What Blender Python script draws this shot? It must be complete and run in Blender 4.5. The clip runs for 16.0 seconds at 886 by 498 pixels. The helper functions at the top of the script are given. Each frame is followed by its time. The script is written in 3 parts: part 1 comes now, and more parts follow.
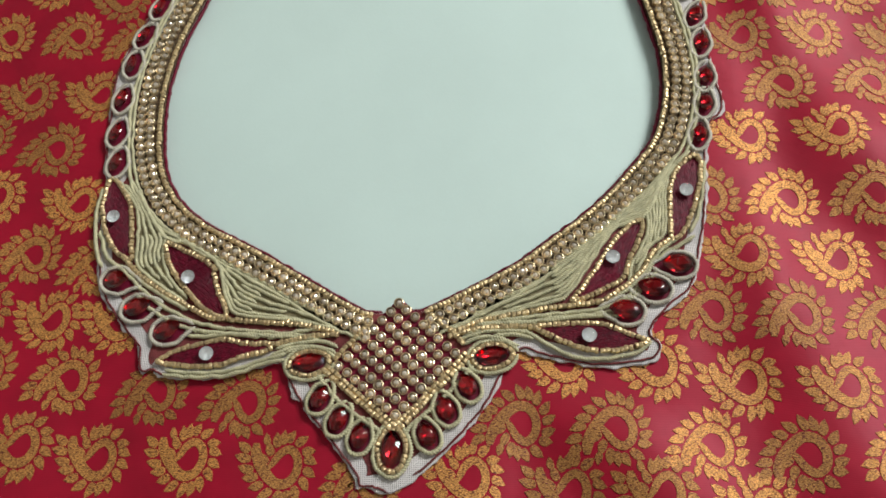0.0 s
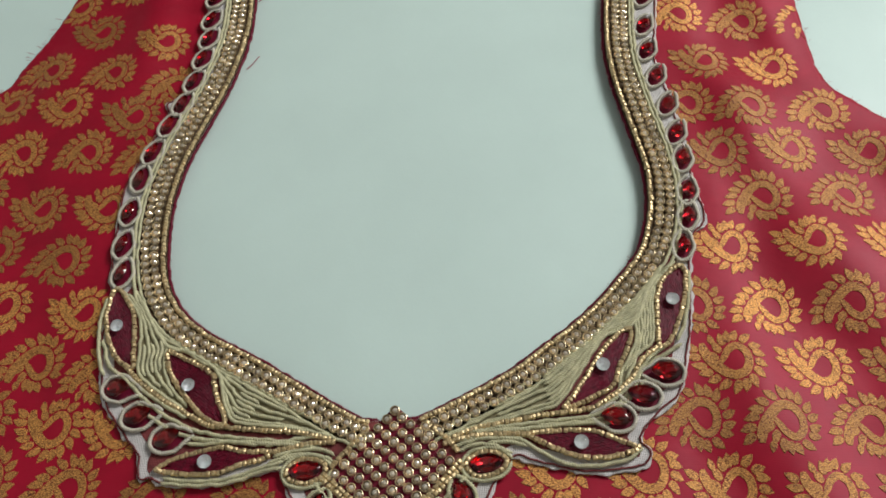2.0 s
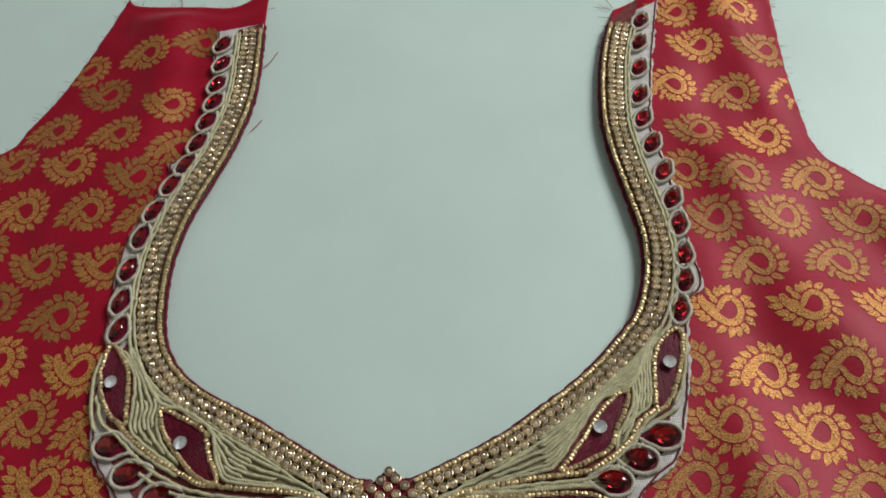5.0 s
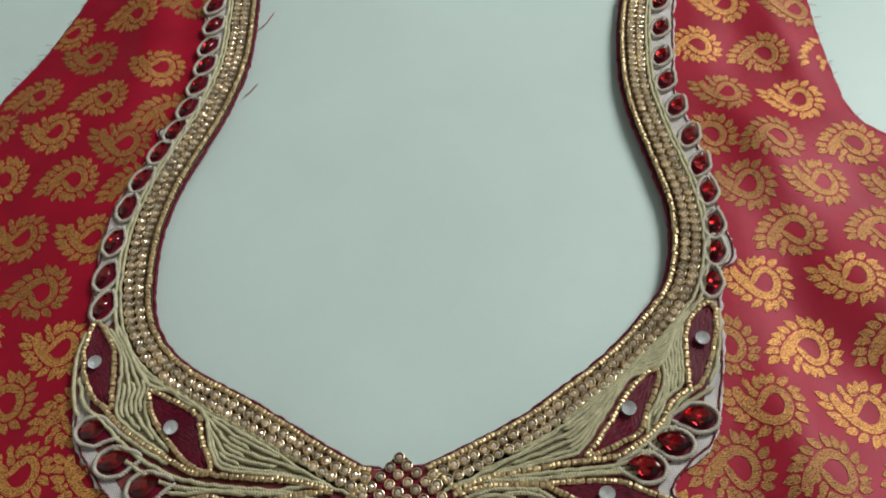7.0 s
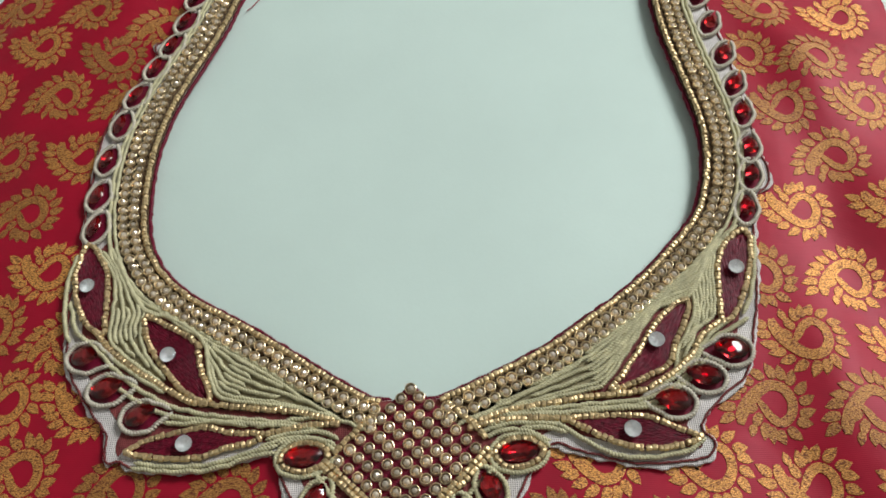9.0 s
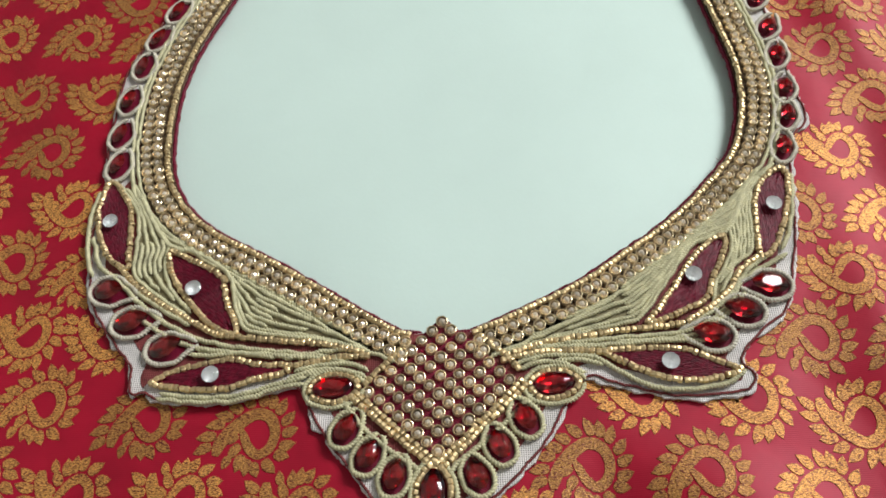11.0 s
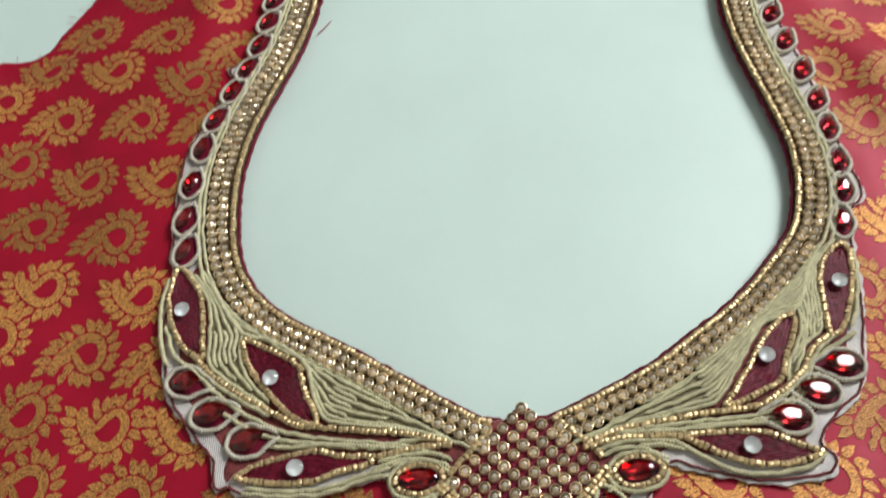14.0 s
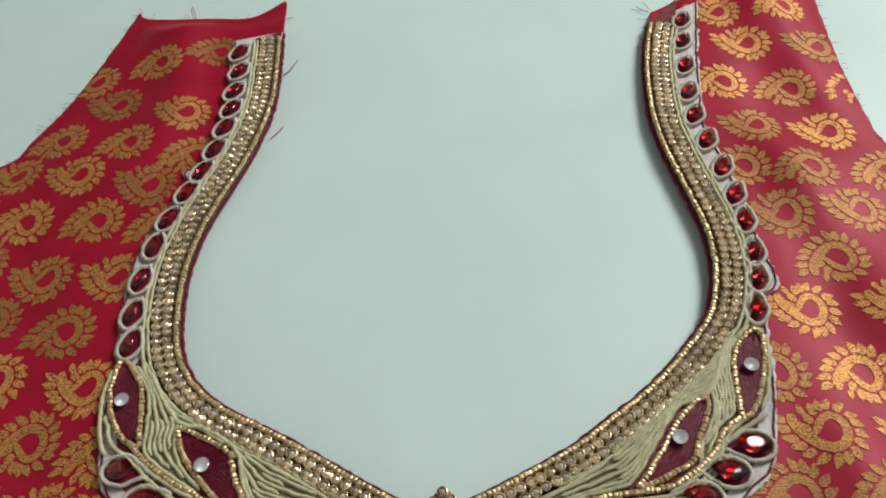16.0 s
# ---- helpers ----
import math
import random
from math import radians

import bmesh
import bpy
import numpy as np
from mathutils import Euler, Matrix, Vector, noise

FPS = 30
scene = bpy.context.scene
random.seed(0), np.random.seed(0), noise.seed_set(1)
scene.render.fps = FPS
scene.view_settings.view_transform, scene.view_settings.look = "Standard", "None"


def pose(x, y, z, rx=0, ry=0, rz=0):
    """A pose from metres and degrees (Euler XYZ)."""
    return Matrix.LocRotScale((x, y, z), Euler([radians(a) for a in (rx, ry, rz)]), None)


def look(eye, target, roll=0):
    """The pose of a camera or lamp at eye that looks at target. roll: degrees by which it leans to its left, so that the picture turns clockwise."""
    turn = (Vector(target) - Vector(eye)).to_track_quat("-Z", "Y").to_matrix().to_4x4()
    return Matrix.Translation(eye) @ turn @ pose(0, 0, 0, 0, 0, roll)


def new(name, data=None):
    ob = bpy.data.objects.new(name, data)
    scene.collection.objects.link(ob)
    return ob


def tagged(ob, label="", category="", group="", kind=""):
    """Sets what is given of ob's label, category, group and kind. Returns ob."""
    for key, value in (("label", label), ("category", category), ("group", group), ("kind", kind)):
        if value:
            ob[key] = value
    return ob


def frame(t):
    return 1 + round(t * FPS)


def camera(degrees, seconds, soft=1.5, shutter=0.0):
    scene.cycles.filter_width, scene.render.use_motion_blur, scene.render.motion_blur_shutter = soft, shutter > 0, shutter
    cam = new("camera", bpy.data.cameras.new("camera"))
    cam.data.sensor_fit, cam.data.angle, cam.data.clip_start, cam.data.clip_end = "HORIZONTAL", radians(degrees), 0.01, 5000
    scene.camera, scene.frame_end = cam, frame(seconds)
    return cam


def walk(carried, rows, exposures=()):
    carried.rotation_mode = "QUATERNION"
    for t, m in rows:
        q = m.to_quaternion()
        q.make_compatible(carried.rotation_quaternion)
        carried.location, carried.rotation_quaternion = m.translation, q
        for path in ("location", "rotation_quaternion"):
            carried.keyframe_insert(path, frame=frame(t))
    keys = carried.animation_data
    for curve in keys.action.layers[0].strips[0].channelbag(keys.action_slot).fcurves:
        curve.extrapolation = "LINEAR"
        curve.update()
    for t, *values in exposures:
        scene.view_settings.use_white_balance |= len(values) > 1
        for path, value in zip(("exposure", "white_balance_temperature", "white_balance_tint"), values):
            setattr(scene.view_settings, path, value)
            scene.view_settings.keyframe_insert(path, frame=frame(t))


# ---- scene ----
cam = camera(52.50, 16.0, 1.7, 0.5)
PATH = [
    (0, (0.06017, 0.04549, 0.28447), (-0.0341, 0.953, -1.4953), -8.85),
    (0.5, (0.05958, 0.0457, 0.28503), (-0.0202, 0.9615, -1.4912), -8.08),
    (1, (0.06064, 0.04577, 0.29572), (-0.0113, 1.0487, -1.4331), -7.45),
    (1.5, (0.05984, 0.04325, 0.29614), (-0.0061, 1.1277, -1.383), -6.97),
    (2, (0.06054, 0.04244, 0.29511), (-0.0054, 1.1448, -1.3724), -6.80),
    (2.5, (0.06038, 0.03841, 0.29746), (0.0007, 1.2039, -1.3267), -6.05),
    (3, (0.06011, 0.03781, 0.29796), (0.0021, 1.2577, -1.2859), -5.23),
    (3.2, (0.0602, 0.03867, 0.29758), (0.0054, 1.2689, -1.2783), -4.94),
    (5.5, (0.06035, 0.03682, 0.29091), (0.0106, 1.2752, -1.2787), -5.25),
    (6, (0.05995, 0.03869, 0.2885), (0.0093, 1.2763, -1.2818), -5.40),
    (6.5, (0.0579, 0.04192, 0.28209), (0.0114, 1.2762, -1.2909), -5.27),
    (7, (0.05276, 0.04809, 0.2675), (0.0138, 1.2662, -1.3182), -4.90),
    (7.5, (0.05003, 0.05251, 0.25541), (0.0079, 1.2318, -1.3594), -5.05),
    (8, (0.0483, 0.0533, 0.2485), (0.0034, 1.193, -1.3944), -5.01),
    (8.2, (0.04866, 0.05321, 0.24584), (-0.006, 1.1844, -1.4026), -5.30),
    (10.3, (0.04779, 0.04352, 0.2448), (-0.0002, 1.1868, -1.3955), -4.56),
    (10.5, (0.04305, 0.03897, 0.24279), (0.0007, 1.2, -1.3852), -4.24),
    (11, (0.03932, 0.03834, 0.22878), (-0.027, 1.1773, -1.4139), -5.19),
    (11.5, (0.04015, 0.03965, 0.23141), (-0.0275, 1.1691, -1.4178), -5.31),
    (12, (0.03009, 0.04591, 0.22848), (-0.0388, 1.1555, -1.4341), -5.48),
    (12.5, (0.01452, 0.05221, 0.22762), (-0.0471, 1.156, -1.4391), -5.21),
    (13, (0.00179, 0.05787, 0.22431), (-0.0561, 1.1556, -1.4465), -4.77),
    (13.5, (0.00922, 0.05868, 0.23221), (-0.0426, 1.1739, -1.4272), -4.86),
    (14, (0.01422, 0.05254, 0.24343), (-0.0212, 1.2341, -1.3699), -5.00),
    (14.5, (0.02072, 0.04811, 0.25123), (-0.0092, 1.3626, -1.2558), -5.63),
    (15, (0.0212, 0.04376, 0.25487), (-0.0077, 1.4218, -1.1943), -5.77),
    (15.5, (0.02834, 0.04211, 0.25232), (-0.0048, 1.4039, -1.2121), -5.85),
    (16, (0.03919, 0.03984, 0.25155), (0.0104, 1.3936, -1.2204), -5.24),
]
EXPOSURES = [(0.0, -0.02), (0.5, -0.08), (1.0, -0.26), (2.0, -0.26), (3.0, -0.4), (5.5, -0.45), (6.5, -0.42), (7.5, -0.25), (8.0, -0.1), (10.5, -0.03), (11.0, 0.21), (12.0, 0.18), (13.0, 0.25), (13.5, 0.24), (14.0, 0.15), (14.5, 0.08), (15.0, -0.06), (15.5, -0.08), (16.0, -0.14)]
walk(cam, [(t, look(eye, target, roll)) for t, eye, target, roll in PATH], EXPOSURES)

MM = 0.001
TABLE_Z = -0.003

# ---- light ----
world = bpy.data.worlds.new("sky")
world.use_nodes = True
scene.world = world
wt = world.node_tree
sky = wt.nodes.new("ShaderNodeTexSky")
sky.sky_type, sky.sun_disc = "NISHITA", False
sky.sun_elevation, sky.sun_rotation = radians(40), radians(90)
wt.nodes["Background"].inputs[1].default_value = 0.12
wt.links.new(sky.outputs[0], wt.nodes["Background"].inputs[0])

window_light = new("window_light", bpy.data.lights.new("window_light", "AREA"))
window_light.data.shape, window_light.data.size, window_light.data.size_y = "RECTANGLE", 0.6, 0.6
window_light.data.energy, window_light.data.color = 33.0, (0.955, 1.0, 0.99)
window_light.matrix_world = look((1.14, 0.95, 1.15), (0.0, 0.25, 0.0))


# ---- materials ----
def material(name, base, rough=0.5, metal=0.0, **more):
    m = bpy.data.materials.new(name)
    m.use_nodes = True
    p = m.node_tree.nodes["Principled BSDF"]
    p.inputs["Base Color"].default_value = (*base, 1)
    p.inputs["Roughness"].default_value = rough
    p.inputs["Metallic"].default_value = metal
    for k, v in more.items():
        p.inputs[k.replace("_", " ")].default_value = v
    return m


def node(m, kind, **settings):
    n = m.node_tree.nodes.new(kind)
    for k, v in settings.items():
        n.inputs[k.replace("_", " ")].default_value = v
    return n


def link(m, a, b):
    m.node_tree.links.new(a, b)


def shader(m):
    return m.node_tree.nodes["Principled BSDF"]


def coords(m, stretch=(1, 1, 1), turn=0.0):
    tc = node(m, "ShaderNodeTexCoord")
    mp = node(m, "ShaderNodeMapping")
    mp.inputs["Scale"].default_value = stretch
    mp.inputs["Rotation"].default_value = (0, 0, turn)
    link(m, tc.outputs["Object"], mp.inputs["Vector"])
    return mp.outputs["Vector"]


def vary(m, socket, base, low, high, scale, detail=4.0, by_object=0.0, stretch=(1, 1, 1)):
    """Colour or value noise between base * low and base * high, at a real size, with some change from piece to piece."""
    nz = node(m, "ShaderNodeTexNoise", Scale=scale, Detail=detail, Roughness=0.6)
    link(m, coords(m, stretch), nz.inputs["Vector"])
    mr = node(m, "ShaderNodeMapRange")
    mr.inputs["From Min"].default_value, mr.inputs["From Max"].default_value = 0.3, 0.7
    mr.inputs["To Min"].default_value, mr.inputs["To Max"].default_value = low, high
    link(m, nz.outputs["Fac"], mr.inputs["Value"])
    value = mr.outputs["Result"]
    if by_object:
        info = node(m, "ShaderNodeObjectInfo")
        r = node(m, "ShaderNodeMapRange")
        r.inputs["To Min"].default_value, r.inputs["To Max"].default_value = 1 - by_object, 1 + by_object
        link(m, info.outputs["Random"], r.inputs["Value"])
        mul = node(m, "ShaderNodeMath")
        mul.operation = "MULTIPLY"
        link(m, value, mul.inputs[0]), link(m, r.outputs["Result"], mul.inputs[1])
        value = mul.outputs[0]
    if isinstance(base, tuple):
        mix = node(m, "ShaderNodeVectorMath")
        mix.operation = "SCALE"
        mix.inputs[0].default_value = base
        link(m, value, mix.inputs["Scale"])
        link(m, mix.outputs[0], shader(m).inputs[socket])
    else:
        link(m, value, shader(m).inputs[socket])


def relief(m, height, strength, distance):
    b = node(m, "ShaderNodeBump", Strength=strength, Distance=distance)
    link(m, height, b.inputs["Height"])
    old = shader(m).inputs["Normal"]
    if old.is_linked:
        link(m, old.links[0].from_socket, b.inputs["Normal"])
    link(m, b.outputs["Normal"], old)


def weave(m, pitch, strength, distance, turn=0.0, cross=True):
    """Threads of a cloth, pitch metres apart."""
    for k, axis in enumerate("XY" if cross else "Y"):
        w = node(m, "ShaderNodeTexWave", Scale=0.314 / pitch, Distortion=1.2, Detail=2.0)
        w.inputs["Detail Scale"].default_value = 0.6
        w.bands_direction = axis
        link(m, coords(m, turn=turn), w.inputs["Vector"])
        relief(m, w.outputs["Fac"], strength * (1.0 if k == 0 else 0.7), distance)


def grain(m, scale, strength, distance, detail=3.0):
    nz = node(m, "ShaderNodeTexNoise", Scale=scale, Detail=detail)
    link(m, coords(m), nz.inputs["Vector"])
    relief(m, nz.outputs["Fac"], strength, distance)


RED = material("red_silk", (0.30, 0.004, 0.019), 0.5, Sheen_Weight=0.05, Sheen_Roughness=0.4, Specular_IOR_Level=0.5)
shader(RED).inputs["Specular Tint"].default_value = (1.0, 0.38, 0.46, 1)
shader(RED).inputs["Sheen Tint"].default_value = (1.0, 0.25, 0.35, 1)
vary(RED, "Base Color", (0.30, 0.004, 0.019), 0.86, 1.14, 60, 6)
weave(RED, 0.00055, 0.14, 0.00012, cross=False)
grain(RED, 45, 0.25, 0.002)

GOLD = material("gold_brocade", (0.61, 0.275, 0.070), 0.46, 0.40)
# thread mottling, plus a per-motif tone that paints in sheen changing over the folds
vary(GOLD, "Base Color", (0.63, 0.29, 0.073), 0.45, 1.5, 1500, 3, 0.33, (1, 2.0, 1))
cells = node(GOLD, "ShaderNodeTexVoronoi", Scale=1500.0)
link(GOLD, coords(GOLD, (1, 2.4, 1), 0.9), cells.inputs["Vector"])
dots = node(GOLD, "ShaderNodeMapRange")
dots.inputs["From Min"].default_value, dots.inputs["From Max"].default_value = 0.45, 0.8
link(GOLD, cells.outputs["Distance"], dots.inputs["Value"])
blend = node(GOLD, "ShaderNodeMix")
blend.data_type = "RGBA"
blend.inputs[7].default_value = (0.13, 0.02, 0.012, 1)
link(GOLD, dots.outputs["Result"], blend.inputs[0])
link(GOLD, shader(GOLD).inputs["Base Color"].links[0].from_socket, blend.inputs[6])
link(GOLD, blend.outputs[2], shader(GOLD).inputs["Base Color"])
relief(GOLD, cells.outputs["Distance"], 0.5, 0.0003)
grain(GOLD, 2200, 0.4, 0.0003)

CANVAS = material("white_canvas", (0.70, 0.64, 0.62), 0.9)
vary(CANVAS, "Base Color", (0.70, 0.64, 0.62), 0.75, 1.1, 160, 5)
weave(CANVAS, 0.0006, 0.6, 0.0003)

MAROON = material("maroon_thread", (0.15, 0.004, 0.022), 0.5, Specular_IOR_Level=0.25)
vary(MAROON, "Base Color", (0.15, 0.004, 0.022), 0.55, 1.5, 1500, 3, 0.0, (2.5, 0.5, 1))
weave(MAROON, 0.0006, 0.5, 0.0003, turn=0.5, cross=False)

SATIN = material("maroon_satin_thread", (0.12, 0.003, 0.016), 0.45, Specular_IOR_Level=0.3)
vary(SATIN, "Base Color", (0.12, 0.003, 0.016), 0.5, 1.5, 900, 3)

BRONZE_CLOTH = material("bronze_ground", (0.09, 0.05, 0.022), 0.55, 0.2)
vary(BRONZE_CLOTH, "Base Color", (0.09, 0.05, 0.022), 0.5, 1.5, 900, 4)
weave(BRONZE_CLOTH, 0.0007, 0.7, 0.0003)

GROUND = material("maroon_ground", (0.14, 0.03, 0.03), 0.7, Specular_IOR_Level=0.2)
vary(GROUND, "Base Color", (0.14, 0.03, 0.03), 0.6, 1.7, 350, 5)
weave(GROUND, 0.0006, 0.4, 0.0002)

# cream darkened to paint in the shade between neighbouring cords
GAP_SHADE_CREAM = material("gap_shade_cream", (0.22, 0.18, 0.095), 0.8)
vary(GAP_SHADE_CREAM, "Base Color", (0.22, 0.18, 0.095), 0.6, 1.3, 500, 4)

CORD = material("cream_cord", (0.55, 0.50, 0.305), 0.62, Sheen_Weight=0.15)
vary(CORD, "Base Color", (0.55, 0.50, 0.305), 0.72, 1.18, 300, 5)
grain(CORD, 5000, 0.3, 0.0001)

PALE_CORD = material("pale_cord", (0.58, 0.52, 0.42), 0.65, Sheen_Weight=0.15)
vary(PALE_CORD, "Base Color", (0.58, 0.52, 0.42), 0.75, 1.15, 300, 5)
grain(PALE_CORD, 5000, 0.3, 0.0001)

BEAD = material("gold_bead", (0.62, 0.46, 0.26), 0.44, 0.7)
vary(BEAD, "Base Color", (0.62, 0.46, 0.25), 0.75, 1.2, 700, 3, 0.2)

RIM = material("gold_cup", (0.86, 0.69, 0.44), 0.3, 0.8)
vary(RIM, "Base Color", (0.86, 0.69, 0.44), 0.7, 1.15, 700, 3, 0.2)
CHAMPAGNE = material("champagne_glass", (0.86, 0.73, 0.58), 0.08, 0.4, Coat_Weight=1.0, Coat_Roughness=0.04)
vary(CHAMPAGNE, "Base Color", (0.86, 0.73, 0.58), 0.7, 1.15, 900, 2, 0.22)
SILVER = material("silver_foil", (0.98, 0.98, 0.99), 0.1, 0.5)
RUBY = material("ruby_foil", (0.46, 0.002, 0.018), 0.10, 1.0, Coat_Weight=1.0, Coat_Roughness=0.03)
vary(RUBY, "Base Color", (0.46, 0.002, 0.018), 0.75, 1.2, 350, 2, 0.2)
RED_GLASS = material("red_glass", (1.0, 0.30, 0.32), 0.0, 0.0, Transmission_Weight=1.0, IOR=1.5)
CLEAR_GLASS = material("clear_glass", (1.0, 1.0, 1.0), 0.0, 0.0, Transmission_Weight=1.0, IOR=1.5)
THREAD = material("red_thread", (0.30, 0.02, 0.04), 0.7)

TABLE = material("pale_tabletop", (0.585, 0.70, 0.648), 0.42)
vary(TABLE, "Base Color", (0.585, 0.70, 0.648), 0.96, 1.03, 14, 6)
vary(TABLE, "Roughness", 1.0, 0.36, 0.52, 60, 5)
grain(TABLE, 700, 0.08, 0.0004, 6)
WALL = material("painted_wall", (0.80, 0.79, 0.77), 0.9)
vary(WALL, "Base Color", (0.80, 0.79, 0.77), 0.93, 1.05, 6, 6)
# for an added wall out of view, dark so the stones mirror little light
UNSEEN_DARK_WALL = material("unseen_dark_wall", (0.10, 0.09, 0.085), 0.8)
vary(UNSEEN_DARK_WALL, "Base Color", (0.10, 0.09, 0.085), 0.85, 1.1, 6, 6)
FLOOR = material("grey_floor", (0.32, 0.30, 0.28), 0.5)
vary(FLOOR, "Base Color", (0.32, 0.30, 0.28), 0.8, 1.15, 9, 6)
FRAME = material("window_paint", (0.75, 0.75, 0.73), 0.5)


# ---- shapes ----
def mesh_of(name, verts, faces, mats, smooth=False, slots=None):
    me = bpy.data.meshes.new(name)
    me.from_pydata([tuple(map(float, v)) for v in verts], [], [tuple(map(int, f)) for f in faces])
    for m in mats if isinstance(mats, (list, tuple)) else [mats]:
        me.materials.append(m)
    me.polygons.foreach_set("use_smooth", [smooth] * len(me.polygons))
    if slots is not None:
        me.polygons.foreach_set("material_index", slots)
    me.update()
    return me


def part(name, me, parent, label="", at=None):
    ob = new(name, me)
    ob.parent = parent
    if at is not None:
        ob.matrix_basis = at
    if label:
        tagged(ob, label)
    return ob


def empty(name, parent=None, label="", category=""):
    ob = new(name)
    ob.empty_display_size = 0.01
    ob.parent = parent
    return tagged(ob, label, category)


def box(name, low, high, mat, bevel=0.0):
    bm = bmesh.new()
    bmesh.ops.create_cube(bm, size=1.0)
    for v in bm.verts:
        v.co = [low[i] + (v.co[i] + 0.5) * (high[i] - low[i]) for i in range(3)]
    if bevel:
        bmesh.ops.bevel(bm, geom=bm.edges[:], offset=bevel, segments=3, affect="EDGES")
    me = bpy.data.meshes.new(name)
    bm.to_mesh(me), bm.free()
    me.materials.append(mat)
    return me


def spline(points, step=0.0005, closed=False):
    """A smooth line through points (mm), as evenly spaced places in metres."""
    p = np.array(points, float) * MM
    if closed:
        p = np.vstack([p[-1], p, p[0], p[1]])
    else:
        p = np.vstack([2 * p[0] - p[1], p, 2 * p[-1] - p[-2]])
    out = []
    s = np.linspace(0, 1, 40, endpoint=False)[:, None]
    for a, b, c, d in zip(p[:-3], p[1:-2], p[2:-1], p[3:]):
        out.append(0.5 * (2 * b + (c - a) * s + (2 * a - 5 * b + 4 * c - d) * s**2 + (3 * b - a - 3 * c + d) * s**3))
    line = np.vstack(out + [p[-2:-1]])
    return resample(line, step)


def resample(line, step):
    far = np.concatenate([[0], np.cumsum(np.linalg.norm(np.diff(line, axis=0), axis=1))])
    n = max(2, int(round(far[-1] / step)) + 1)
    at = np.linspace(0, far[-1], n)
    return np.stack([np.interp(at, far, line[:, k]) for k in range(line.shape[1])], 1)


def normals(line):
    t = np.gradient(line, axis=0)
    t /= np.linalg.norm(t, axis=1)[:, None] + 1e-12
    return np.stack([-t[:, 1], t[:, 0]], 1)


def smooth(v, n=9):
    pad = np.vstack([np.repeat(v[:1], n, 0), v, np.repeat(v[-1:], n, 0)])
    k = np.ones(2 * n + 1) / (2 * n + 1)
    return np.stack([np.convolve(pad[:, i], k, "valid") for i in range(v.shape[1])], 1)


def inside(q, ring):
    x, y = q[:, 0], q[:, 1]
    hit = np.zeros(len(q), bool)
    for (x1, y1), (x2, y2) in zip(ring, np.roll(ring, -1, 0)):
        if y1 != y2:
            hit ^= ((y1 > y) != (y2 > y)) & (x < (x2 - x1) * (y - y1) / (y2 - y1) + x1)
    return hit


def nearest(q, line, limit=None):
    """Distance from each place q to a line of places, and the nearest of them."""
    best, at = np.full(len(q), 1e9), np.zeros(len(q), int)
    for i, p in enumerate(line):
        d = (q[:, 0] - p[0]) ** 2 + (q[:, 1] - p[1]) ** 2
        m = d < best
        best[m], at[m] = d[m], i
    return np.sqrt(best), at


def step01(a, b, v):
    s = np.clip((v - a) / (b - a), 0, 1)
    return s * s * (3 - 2 * s)


def sheet(name, ring, cell, lift, mat):
    """A cloth cut along ring, as a grid whose rim lies on the cut."""
    lo, hi = ring.min(0) - cell, ring.max(0) + cell
    xs, ys = np.arange(lo[0], hi[0], cell), np.arange(lo[1], hi[1], cell)
    gx, gy = np.meshgrid(xs, ys, indexing="ij")
    q = np.stack([gx.ravel(), gy.ravel()], 1)
    ok = inside(q, ring)
    idx = np.arange(len(q)).reshape(gx.shape)
    quads = np.stack([idx[:-1, :-1], idx[1:, :-1], idx[1:, 1:], idx[:-1, 1:]], -1).reshape(-1, 4)
    quads = quads[ok[quads].any(1)]
    used = np.unique(quads)
    out = used[~ok[used]]
    fine = resample(np.vstack([ring, ring[:1]]), 0.0005)
    _, k = nearest(q[out], fine)
    q[out] = fine[k]
    back = np.full(len(idx.ravel()), -1)
    back[used] = np.arange(len(used))
    q = q[used]
    me = mesh_of(name, np.column_stack([q, lift(q)]), back[quads], mat, True)
    bm = bmesh.new()
    bm.from_mesh(me)
    bmesh.ops.remove_doubles(bm, verts=bm.verts[:], dist=cell * 0.12)
    thin = [f for f in bm.faces if f.calc_area() < cell * cell * 0.02]
    bmesh.ops.delete(bm, geom=thin, context="FACES")
    bm.to_mesh(me), bm.free()
    return me


def cord_mesh(name, lines, radius, mat, z, twist=0.0019, around=8):
    """Twisted two-ply cords along lines, laid at height z."""
    verts, faces, base = [], [], 0
    for line in lines:
        line = smooth(resample(np.asarray(line), 0.00022), 4)
        n = len(line)
        if n < 4:
            continue
        side = normals(line)
        sway = smooth(np.random.RandomState(n).normal(0, 0.0005, (n, 1)), 6)
        line = line + side * (sway - sway.mean()) * (radius > 0.0003)
        phase = random.uniform(0, 6)
        s = np.arange(n) * 0.00022
        wob = 0.00008 * np.sin(s * 900 + phase)
        for j in range(around):
            a = 2 * math.pi * j / around
            r = radius * (0.84 + 0.27 * np.cos(2 * (a - 2 * math.pi * s / twist) + phase))
            taper = np.minimum(1, np.minimum(np.arange(n), np.arange(n)[::-1]) / 9 + 0.2)
            r = r * taper
            verts.append(np.column_stack([line + side * (r * math.cos(a))[:, None], z + wob + r * math.sin(a)]))
        for j in range(around):
            a0, b0 = base + j * n, base + ((j + 1) % around) * n
            i = np.arange(n - 1)
            faces.append(np.stack([a0 + i, a0 + i + 1, b0 + i + 1, b0 + i], 1))
        base += around * n
    return mesh_of(name, np.vstack(verts), np.vstack(faces), mat, True)


